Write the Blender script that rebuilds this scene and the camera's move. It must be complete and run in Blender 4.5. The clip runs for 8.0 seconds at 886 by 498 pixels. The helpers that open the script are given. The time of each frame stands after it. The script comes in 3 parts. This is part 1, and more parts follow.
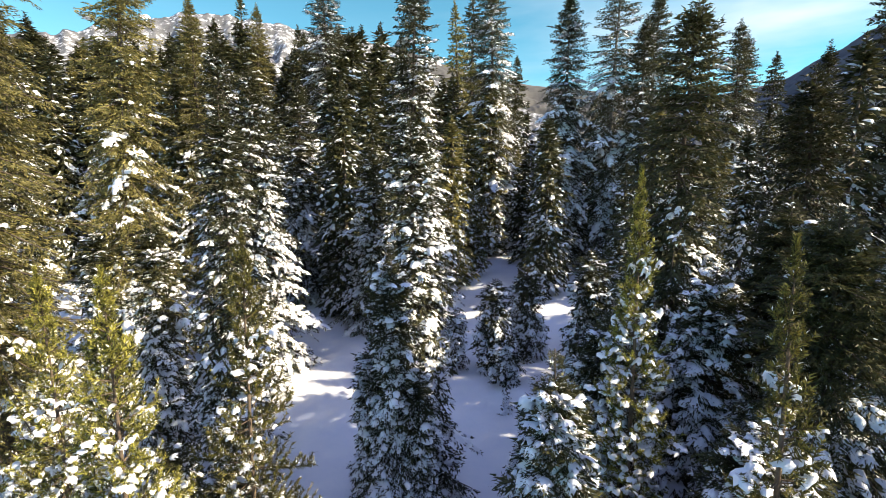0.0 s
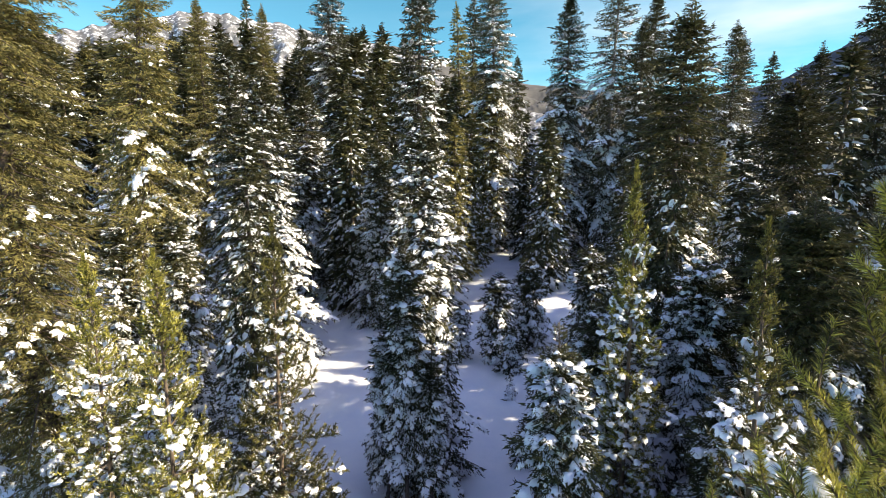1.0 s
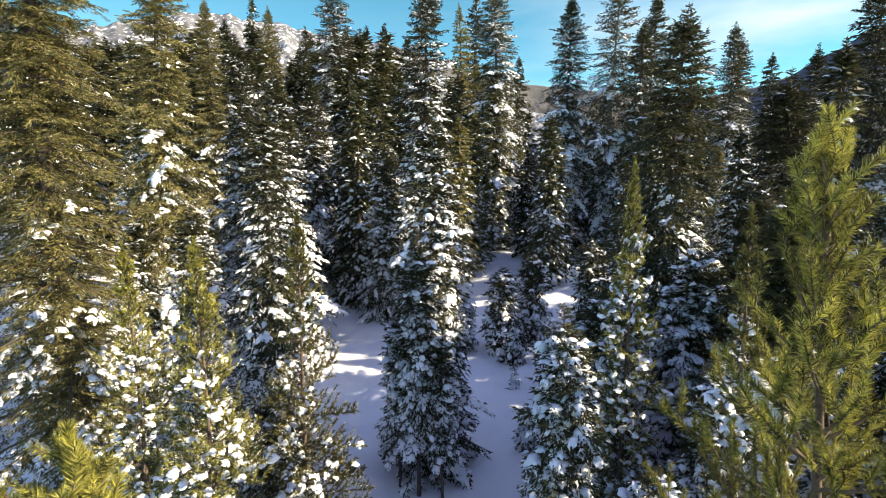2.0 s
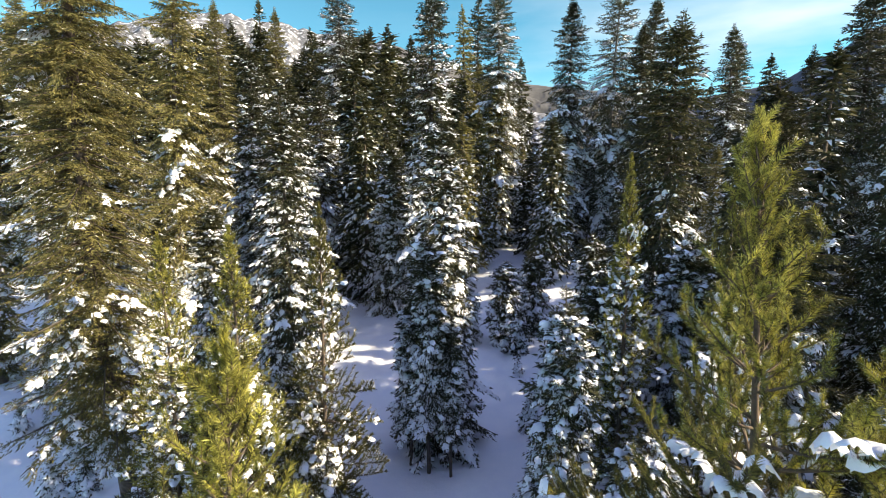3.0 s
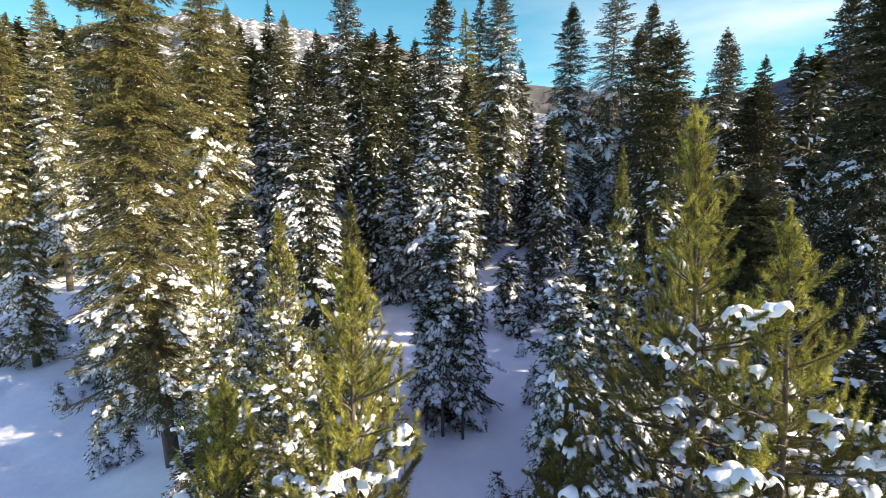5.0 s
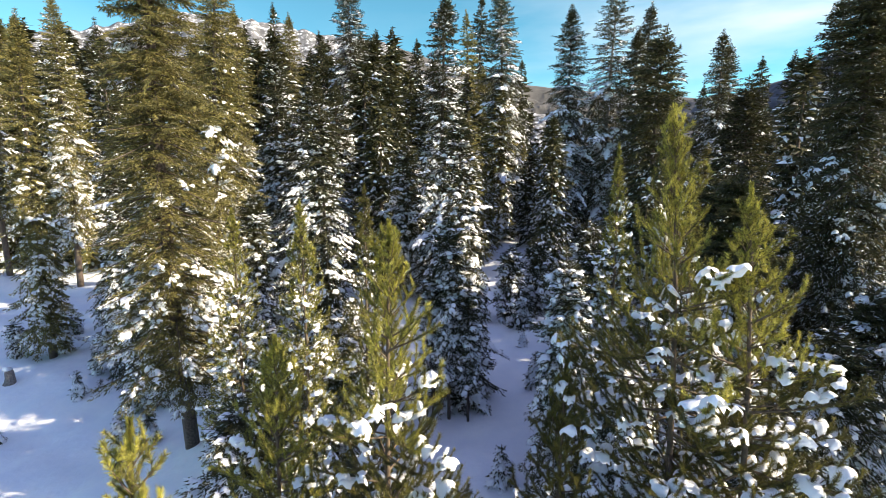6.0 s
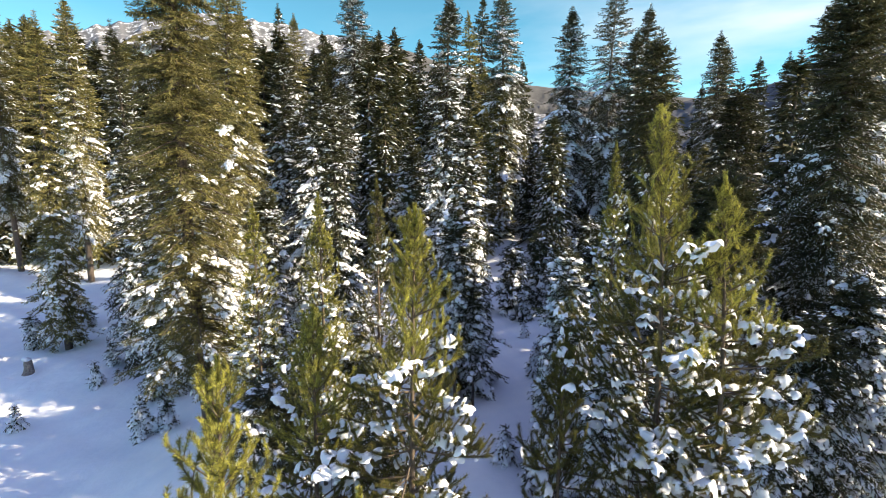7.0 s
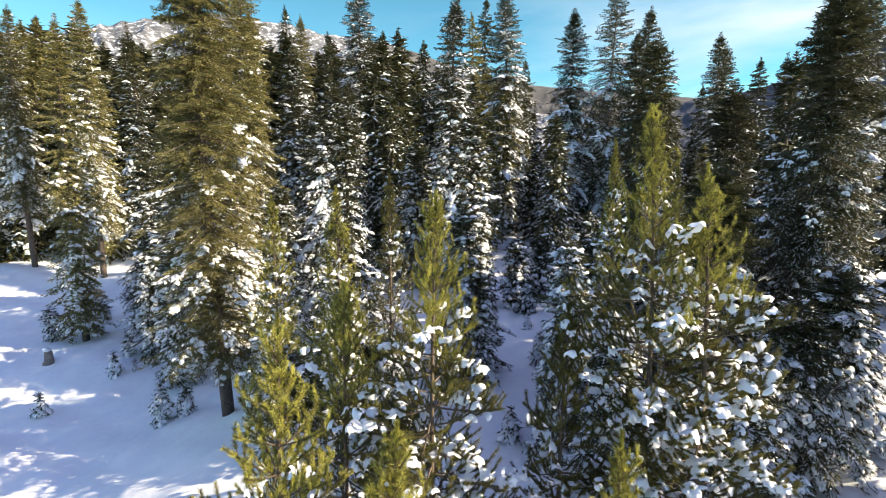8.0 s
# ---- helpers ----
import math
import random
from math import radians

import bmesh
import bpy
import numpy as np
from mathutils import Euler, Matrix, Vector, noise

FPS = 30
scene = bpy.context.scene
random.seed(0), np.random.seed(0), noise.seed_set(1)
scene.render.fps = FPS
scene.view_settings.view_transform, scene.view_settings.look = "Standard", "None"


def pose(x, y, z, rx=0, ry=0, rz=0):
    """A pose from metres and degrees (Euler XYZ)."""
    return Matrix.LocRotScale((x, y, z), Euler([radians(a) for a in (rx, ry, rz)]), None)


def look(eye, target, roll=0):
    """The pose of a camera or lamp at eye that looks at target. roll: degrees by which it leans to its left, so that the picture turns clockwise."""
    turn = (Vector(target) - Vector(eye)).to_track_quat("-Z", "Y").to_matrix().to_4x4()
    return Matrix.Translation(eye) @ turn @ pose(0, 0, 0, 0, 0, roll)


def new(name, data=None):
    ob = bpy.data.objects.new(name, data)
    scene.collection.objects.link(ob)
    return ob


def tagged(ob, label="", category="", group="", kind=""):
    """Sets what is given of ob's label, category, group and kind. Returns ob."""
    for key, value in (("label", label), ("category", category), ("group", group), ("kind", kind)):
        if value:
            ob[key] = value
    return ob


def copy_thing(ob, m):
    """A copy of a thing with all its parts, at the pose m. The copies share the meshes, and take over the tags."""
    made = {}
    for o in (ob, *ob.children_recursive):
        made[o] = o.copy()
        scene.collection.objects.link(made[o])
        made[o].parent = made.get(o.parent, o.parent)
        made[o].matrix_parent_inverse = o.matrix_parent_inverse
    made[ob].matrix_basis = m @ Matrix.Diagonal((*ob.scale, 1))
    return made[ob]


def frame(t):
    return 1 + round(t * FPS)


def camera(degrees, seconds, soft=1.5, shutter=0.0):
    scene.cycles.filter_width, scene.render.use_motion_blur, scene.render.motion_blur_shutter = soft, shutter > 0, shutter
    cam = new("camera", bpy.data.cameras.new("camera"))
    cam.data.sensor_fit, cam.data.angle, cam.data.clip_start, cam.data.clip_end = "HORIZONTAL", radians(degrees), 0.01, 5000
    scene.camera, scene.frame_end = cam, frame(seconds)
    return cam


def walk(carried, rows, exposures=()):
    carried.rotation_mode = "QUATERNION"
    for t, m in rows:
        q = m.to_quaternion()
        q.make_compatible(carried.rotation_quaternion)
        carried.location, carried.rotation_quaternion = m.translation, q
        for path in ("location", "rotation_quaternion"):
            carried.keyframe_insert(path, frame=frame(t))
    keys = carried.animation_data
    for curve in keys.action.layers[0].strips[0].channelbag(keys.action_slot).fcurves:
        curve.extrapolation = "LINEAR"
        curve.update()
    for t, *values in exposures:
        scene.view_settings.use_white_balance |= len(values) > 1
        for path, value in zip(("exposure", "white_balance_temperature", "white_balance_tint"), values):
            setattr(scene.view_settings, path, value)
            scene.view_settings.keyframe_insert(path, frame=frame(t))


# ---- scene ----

# ---------------------------------------------------------------- camera
PATH = [
    (0, (0.000, 0.000, 10.141), (0.001, 1.981, 9.865), 0.09),
    (0.5, (-0.139, -0.420, 10.055), (-0.138, 1.561, 9.779), 0.14),
    (1, (-0.288, -0.934, 10.022), (-0.284, 1.046, 9.743), 0.10),
    (2.5, (-0.685, -2.223, 9.837), (-0.685, -0.242, 9.559), 0.15),
    (3, (-0.807, -2.720, 9.780), (-0.809, -0.740, 9.501), 0.17),
    (3.5, (-0.938, -3.114, 9.718), (-0.942, -1.134, 9.440), 0.16),
    (4, (-1.067, -3.626, 9.660), (-1.070, -1.645, 9.381), 0.24),
    (4.5, (-1.155, -4.045, 9.595), (-1.156, -2.064, 9.316), 0.18),
    (6, (-1.517, -5.515, 9.334), (-1.515, -3.535, 9.058), 0.22),
    (6.5, (-1.620, -5.948, 9.284), (-1.617, -3.967, 9.006), 0.20),
    (7, (-1.762, -6.489, 9.194), (-1.760, -4.508, 8.917), 0.30),
    (7.5, (-1.885, -6.937, 9.124), (-1.888, -4.956, 8.845), 0.35),
    (8, (-2.003, -7.458, 9.041), (-2.008, -5.476, 8.763), 0.36),
]
cam = camera(83.8, 8.0, soft=0.85)
walk(cam, [(t, look(eye, target, roll)) for t, eye, target, roll in PATH])

# ---------------------------------------------------------------- sky and sun
SUN_AZIMUTH, SUN_HEIGHT = radians(103), radians(28)  # clockwise from the way ahead (+y)
scene.view_settings.exposure = 1.29
world = bpy.data.worlds.new("winter_sky")
scene.world = world
world.use_nodes = True
nodes, links = world.node_tree.nodes, world.node_tree.links
sky = nodes.new("ShaderNodeTexSky")
sky.sky_type, sky.sun_disc = "NISHITA", False
sky.sun_elevation, sky.sun_rotation = SUN_HEIGHT, SUN_AZIMUTH
sky.altitude, sky.air_density, sky.dust_density, sky.ozone_density = 2200, 1.0, 0.3, 1.5
# bluer overhead, clearer and greener blue low down
way = nodes.new("ShaderNodeTexCoord")
split = nodes.new("ShaderNodeSeparateXYZ")
links.new(way.outputs["Generated"], split.inputs[0])
rise = nodes.new("ShaderNodeMapRange")
rise.inputs["From Min"].default_value, rise.inputs["From Max"].default_value = 0.32, 0.48
links.new(split.outputs["Z"], rise.inputs["Value"])
hue = nodes.new("ShaderNodeMix")
hue.data_type = "RGBA"
hue.inputs[6].default_value, hue.inputs[7].default_value = (0.72, 1.32, 1.14, 1), (1.80, 1.43, 1.74, 1)
links.new(rise.outputs[0], hue.inputs[0])
tint = nodes.new("ShaderNodeMix")
tint.data_type, tint.blend_type = "RGBA", "MULTIPLY"
tint.inputs[0].default_value = 1.0
links.new(sky.outputs[0], tint.inputs[6])
links.new(hue.outputs[2], tint.inputs[7])
# thin high cloud, thicker towards the sun's side
stretch = nodes.new("ShaderNodeMapping")
stretch.inputs["Scale"].default_value = (1.2, 1.2, 5.0)
links.new(way.outputs["Generated"], stretch.inputs[0])
veil = nodes.new("ShaderNodeTexNoise")
veil.inputs["Scale"].default_value, veil.inputs["Detail"].default_value = 2.2, 5.0
links.new(stretch.outputs[0], veil.inputs["Vector"])
soft_edge = nodes.new("ShaderNodeMapRange")
soft_edge.inputs["From Min"].default_value, soft_edge.inputs["From Max"].default_value = 0.38, 0.72
links.new(veil.outputs["Fac"], soft_edge.inputs["Value"])
sunward = nodes.new("ShaderNodeMapRange")
sunward.inputs["From Min"].default_value, sunward.inputs["From Max"].default_value = -0.1, 0.75
sunward.inputs["To Min"].default_value, sunward.inputs["To Max"].default_value = 0.08, 0.95
links.new(split.outputs["X"], sunward.inputs["Value"])
amount = nodes.new("ShaderNodeMath")
amount.operation = "MULTIPLY"
links.new(soft_edge.outputs[0], amount.inputs[0])
links.new(sunward.outputs[0], amount.inputs[1])
cloud = nodes.new("ShaderNodeMix")
cloud.data_type = "RGBA"
cloud.inputs[7].default_value = (6.1, 6.45, 6.8, 1)
links.new(amount.outputs[0], cloud.inputs[0])
links.new(tint.outputs[2], cloud.inputs[6])
links.new(cloud.outputs[2], nodes["Background"].inputs[0])
nodes["Background"].inputs[1].default_value = 0.080

sun = new("sun", bpy.data.lights.new("sun", "SUN"))
sun.data.energy, sun.data.angle, sun.data.color = 5.0, radians(0.5), (1.0, 0.84, 0.60)
SUN_WAY = Vector((math.sin(SUN_AZIMUTH) * math.cos(SUN_HEIGHT), math.cos(SUN_AZIMUTH) * math.cos(SUN_HEIGHT), math.sin(SUN_HEIGHT)))
sun.matrix_world = look(SUN_WAY * 200, (0, 0, 0))


# ---------------------------------------------------------------- materials
def material(name):
    m = bpy.data.materials.new(name)
    m.use_nodes = True
    return m, m.node_tree.nodes, m.node_tree.links, m.node_tree.nodes["Principled BSDF"]


def ramp(n, stops):
    r = n.new("ShaderNodeValToRGB")
    while len(r.color_ramp.elements) < len(stops):
        r.color_ramp.elements.new(0.5)
    for e, (at, c) in zip(r.color_ramp.elements, stops):
        e.position, e.color = at, (*c, 1)
    return r


def noise_node(n, l, scale, detail=3.0, coord="Object", rough=0.55):
    tc = n.new("ShaderNodeTexCoord")
    t = n.new("ShaderNodeTexNoise")
    t.inputs["Scale"].default_value, t.inputs["Detail"].default_value, t.inputs["Roughness"].default_value = scale, detail, rough
    l.new(tc.outputs[coord], t.inputs["Vector"])
    return t


def needle_material(name, dark, light, through_light, patch=2.2):
    """Needles: colour varies from tuft to tuft and from tree to tree; light comes a little through them."""
    m, n, l, p = material(name)
    geo = n.new("ShaderNodeNewGeometry")
    info = n.new("ShaderNodeObjectInfo")
    t = noise_node(n, l, patch, 4.0)
    add = n.new("ShaderNodeMath")
    add.operation = "MULTIPLY_ADD"
    add.inputs[1].default_value, add.inputs[2].default_value = 0.35, 0.0
    l.new(geo.outputs["Random Per Island"], add.inputs[0])
    add2 = n.new("ShaderNodeMath")
    add2.operation = "MULTIPLY_ADD"
    add2.inputs[1].default_value = 0.65
    l.new(t.outputs["Fac"], add2.inputs[0])
    l.new(add.outputs[0], add2.inputs[2])
    r = ramp(n, [(0.25, dark), (0.75, light)] if patch < 3 else [(0.36, dark), (0.70, light)])
    l.new(add2.outputs[0], r.inputs[0])
    hsv = n.new("ShaderNodeHueSaturation")
    mr = n.new("ShaderNodeMapRange")
    mr.inputs["To Min"].default_value, mr.inputs["To Max"].default_value = 0.75, 1.25
    l.new(info.outputs["Random"], mr.inputs["Value"])
    l.new(mr.outputs[0], hsv.inputs["Value"])
    l.new(r.outputs[0], hsv.inputs["Color"])
    l.new(hsv.outputs[0], p.inputs["Base Color"])
    p.inputs["Roughness"].default_value = 0.55
    p.inputs["Specular IOR Level"].default_value = 0.3
    tr = n.new("ShaderNodeBsdfTranslucent")
    l.new(hsv.outputs[0], tr.inputs["Color"])
    mix = n.new("ShaderNodeMixShader")
    mix.inputs[0].default_value = through_light
    l.new(p.outputs[0], mix.inputs[1])
    l.new(tr.outputs[0], mix.inputs[2])
    l.new(mix.outputs[0], n["Material Output"].inputs["Surface"])
    return m


def bark_material(name, dark, light):
    m, n, l, p = material(name)
    t = noise_node(n, l, 14, 6)
    r = ramp(n, [(0.3, dark), (0.7, light)])
    l.new(t.outputs["Fac"], r.inputs[0])
    l.new(r.outputs[0], p.inputs["Base Color"])
    p.inputs["Roughness"].default_value = 0.9
    b = n.new("ShaderNodeBump")
    b.inputs["Strength"].default_value, b.inputs["Distance"].default_value = 0.8, 0.02
    l.new(t.outputs["Fac"], b.inputs["Height"])
    l.new(b.outputs[0], p.inputs["Normal"])
    return m


def snow_material(name, scale, depth):
    m, n, l, p = material(name)
    t = noise_node(n, l, scale, 6, rough=0.6)
    fine = noise_node(n, l, scale * 14, 3)
    r = ramp(n, [(0.3, (0.80, 0.83, 0.88)), (0.7, (0.90, 0.91, 0.92))])
    l.new(t.outputs["Fac"], r.inputs[0])
    l.new(r.outputs[0], p.inputs["Base Color"])
    p.inputs["Roughness"].default_value = 0.65
    p.inputs["Specular IOR Level"].default_value = 0.25
    b = n.new("ShaderNodeBump")
    b.inputs["Strength"].default_value, b.inputs["Distance"].default_value = 0.7, depth
    l.new(t.outputs["Fac"], b.inputs["Height"])
    b2 = n.new("ShaderNodeBump")
    b2.inputs["Strength"].default_value, b2.inputs["Distance"].default_value = 0.4, depth * 0.12
    l.new(fine.outputs["Fac"], b2.inputs["Height"])
    l.new(b.outputs[0], b2.inputs["Normal"])
    l.new(b2.outputs[0], p.inputs["Normal"])
    return m


FIR = needle_material("fir_needles", (0.017, 0.022, 0.013), (0.088, 0.084, 0.028), 0.18)
# the low sun's warm yellow is put into this olive needle colour
FIR_SUNLIT = needle_material("olive_fir_needles", (0.045, 0.046, 0.018), (0.28, 0.245, 0.080), 0.25)
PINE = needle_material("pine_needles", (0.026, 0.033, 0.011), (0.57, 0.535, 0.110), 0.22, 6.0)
# darker copy of the pine needles: shade put into the colour
PINE_SHADED = needle_material("dark_pine_needles", (0.024, 0.030, 0.012), (0.25, 0.225, 0.050), 0.18, 5.0)
FROST = snow_material("frosted_needles", 8.0, 0.01)
BARK = bark_material("conifer_bark", (0.035, 0.027, 0.022), (0.13, 0.10, 0.08))
PINE_BARK = bark_material("pine_bark", (0.060, 0.046, 0.036), (0.17, 0.125, 0.085))
DEAD = bark_material("dead_wood", (0.10, 0.085, 0.075), (0.28, 0.25, 0.23))
SNOW = snow_material("bough_snow", 5.0, 0.03)
SNOW_GROUND = snow_material("ground_snow", 0.9, 0.08)


# ---------------------------------------------------------------- mesh tools
def tri_mesh(name, verts, tris, mat, smooth=False, second=None, chosen=None):
    me = bpy.data.meshes.new(name)
    nv, nt = len(verts), len(tris)
    me.vertices.add(nv)
    me.vertices.foreach_set("co", np.asarray(verts, dtype=np.float32).ravel())
    me.loops.add(nt * 3)
    me.loops.foreach_set("vertex_index", np.asarray(tris, dtype=np.int32).ravel())
    me.polygons.add(nt)
    me.polygons.foreach_set("loop_start", np.arange(0, nt * 3, 3, dtype=np.int32))
    me.polygons.foreach_set("use_smooth", np.full(nt, smooth, dtype=bool))
    me.materials.append(mat)
    if second:
        me.materials.append(second)
        me.polygons.foreach_set("material_index", np.asarray(chosen, dtype=np.int32))
    me.update(calc_edges=True)
    return me


def join(chunks):
    """Chunks of (verts, tris) as one."""
    vs, ts, n = [], [], 0
    for v, t in chunks:
        if len(v):
            vs.append(v)
            ts.append(t + n)
            n += len(v)
    if not vs:
        return np.zeros((0, 3)), np.zeros((0, 3), dtype=int)
    return np.concatenate(vs), np.concatenate(ts)


def stack(template, turns, places):
    """A template's copies by 3 x 3 matrices and places."""
    v, t = template
    k, n = len(turns), len(v)
    if k == 0 or n == 0:
        return np.zeros((0, 3)), np.zeros((0, 3), dtype=int)
    out = np.einsum("kij,nj->kni", turns, v) + places[:, None, :]
    tris = t[None] + (np.arange(k) * n)[:, None, None]
    return out.reshape(-1, 3), tris.reshape(-1, 3)


def ball(level):
    bm = bmesh.new()
    bmesh.ops.create_icosphere(bm, subdivisions=level, radius=1.0)
    bm.verts.ensure_lookup_table()
    v = np.array([p.co[:] for p in bm.verts])
    t = np.array([[p.index for p in f.verts] for f in bm.faces])
    bm.free()
    return v, t


BALLS = {k: ball(k) for k in (1, 2, 3)}


def clump(rng, a, b, c, level):
    """A pillow of snow, longer than wide: a few rounded lumps grown together, flat below."""
    ball_v, t = BALLS[level]
    lumps = []
    for i in range(3 if a > 0.07 else 2):
        v = ball_v.copy()
        k = rng.normal(size=(3, 3)) * 1.6
        v = v * (1 + 0.10 * np.sin(v @ k.T + rng.uniform(0, 6.28, 3)).sum(axis=1))[:, None]
        v = np.sign(v) * np.abs(v) ** 0.85
        v[:, 2] = np.where(v[:, 2] < 0, v[:, 2] * 0.45, v[:, 2])
        size = (1.0, 0.72, 0.55)[i] * rng.uniform(0.8, 1.15)
        v = v * np.array([a * 0.72, b, c]) * size
        if i:
            v = v + np.array([rng.uniform(-0.75, 0.75) * a, rng.uniform(-0.7, 0.7) * b, rng.uniform(-0.45, 0.1) * c])
        lumps.append((v, t))
    v, t = join(lumps)
    y = rng.uniform(-0.6, 0.6)
    m = np.array([[math.cos(y), -math.sin(y), 0], [math.sin(y), math.cos(y), 0], [0, 0, 1]])
    v[:, 2] += rng.normal(0, 0.22) * v[:, 0] + rng.normal(0, 0.22) * v[:, 1]
    return v @ m.T, t


def blades(points, ways, length, width, rng, lie=9.0):
    """A thin triangle at every point, along its way; the smaller lie, the flatter they lie."""
    n = len(points)
    ways = ways / (np.linalg.norm(ways, axis=1, keepdims=True) + 1e-9)
    side = np.cross(ways, lie * rng.normal(size=(n, 3)) + np.array([0, 0, 1.0]))
    side /= np.linalg.norm(side, axis=1, keepdims=True) + 1e-9
    ln = length * rng.uniform(0.7, 1.2, (n, 1))
    v = np.stack([points - side * width / 2, points + side * width / 2, points + ways * ln], axis=1).reshape(-1, 3)
    return v, np.arange(n * 3).reshape(-1, 3)


def tube(points, radii, sides=6):
    """A tapered tube along points, closed at its end."""
    points, radii = np.asarray(points, dtype=float), np.asarray(radii, dtype=float)
    along = np.gradient(points, axis=0)
    along /= np.linalg.norm(along, axis=1, keepdims=True) + 1e-9
    ref = np.where(np.abs(along[:, 2:3]) > 0.8, np.array([[1.0, 0, 0]]), np.array([[0, 0, 1.0]]))
    u = np.cross(along, ref)
    u /= np.linalg.norm(u, axis=1, keepdims=True)
    w = np.cross(along, u)
    a = np.arange(sides) * 2 * math.pi / sides
    v = points[:, None] + radii[:, None, None] * (np.cos(a)[None, :, None] * u[:, None] + np.sin(a)[None, :, None] * w[:, None])
    n = len(points)
    tris = []
    for i in range(n - 1):
        for j in range(sides):
            k = (j + 1) % sides
            p, q, r, s = i * sides + j, i * sides + k, (i + 1) * sides + k, (i + 1) * sides + j
            tris += [(p, q, r), (p, r, s)]
    return v.reshape(-1, 3), np.array(tris)


# ---------------------------------------------------------------- boughs
def bough_curve(s, L, kind):
    if kind == "fir":
        return np.stack([s, 0 * s, -0.17 * s * s / L + 0.20 * np.maximum(s - 0.72 * L, 0)], axis=-1)
    return np.stack([s * 0.97, 0 * s, 0.14 * s * s / L], axis=-1)


def spray_width(u, L):
    """Half the width of a tongue-shaped spray."""
    return (0.045 + 0.13 * L ** 0.8) * np.sin(math.pi * np.clip(u * 0.93 + 0.05, 0, 1) ** 0.8) ** 0.7 + 0.02


def spray_top(s, y, L):
    """The upper side of a spray: roof-like, its edges hang and its tip sags."""
    s, y = np.asarray(s, dtype=float), np.asarray(y, dtype=float)
    return np.stack([s, y, -0.16 * s * s / L - 0.40 * np.abs(y)], axis=-1)


def sheet_of_snow(rng, L, cell, thick, spare):
    """Snow lying on a spray in ragged lumps that swell in their middle."""
    nu, nv = max(3, math.ceil(0.9 * L / cell)) + 1, max(3, math.ceil(0.36 * L ** 0.8 / cell)) + 1
    u, v = np.meshgrid(np.linspace(0.10, 1.04, nu), np.linspace(-1.1, 1.1, nv), indexing="ij")
    u = u + rng.uniform(-0.3, 0.3, u.shape) * 0.94 / nu
    v = v + rng.uniform(-0.3, 0.3, v.shape) * 2 / nv
    s, y = u * L, v * spray_width(np.clip(u, 0, 1), L)
    wave = 0
    for size in (0.42, 0.28, 0.19):
        turn, ph = rng.uniform(0, 6.28), rng.uniform(0, 6.28)
        wave = wave + (size + 0.30) * np.sin((s * math.cos(turn) + y * math.sin(turn)) * 6.28 / max(size, 2.4 * cell) + ph)
    h = 0.30 + 0.62 * wave - 0.55 * np.abs(v) ** 3 - 0.8 * np.clip(0.35 - u, 0, 1) - 5.0 * np.clip(u - 0.93, 0, 1) - spare
    h = np.clip(h, -0.7, 1.3) * thick
    p = spray_top(s, y, L)
    p[..., 2] += 0.015 + h
    i = (np.arange(nu - 1)[:, None] * nv + np.arange(nv - 1)[None]).ravel()
    t = np.concatenate([np.stack([i, i + nv, i + nv + 1], 1), np.stack([i, i + nv + 1, i + 1], 1)])
    t = t[h.ravel()[t].max(axis=1) > 0]
    if not len(t):
        return np.zeros((0, 3)), np.zeros((0, 3), dtype=int)
    kept = np.unique(t)
    return p.reshape(-1, 3)[kept], np.searchsorted(kept, t)


def spray(rng, L, step, each):
    """Needled twiglets on both sides of a twig: places and ways."""
    s = np.repeat(np.arange(0.02, L, step * 0.8), each)
    n = len(s)
    side = rng.choice((-1, 1), n)
    y = side * spray_width(s / L, L) * rng.uniform(0.0, 0.8, n)
    p = spray_top(s, y, L) + rng.normal(0, 0.010, (n, 3))
    w = np.stack([rng.uniform(0.5, 1.2, n), side * rng.uniform(0.25, 1.0, n), rng.uniform(-0.75, 0.25, n)], -1)
    return p, w


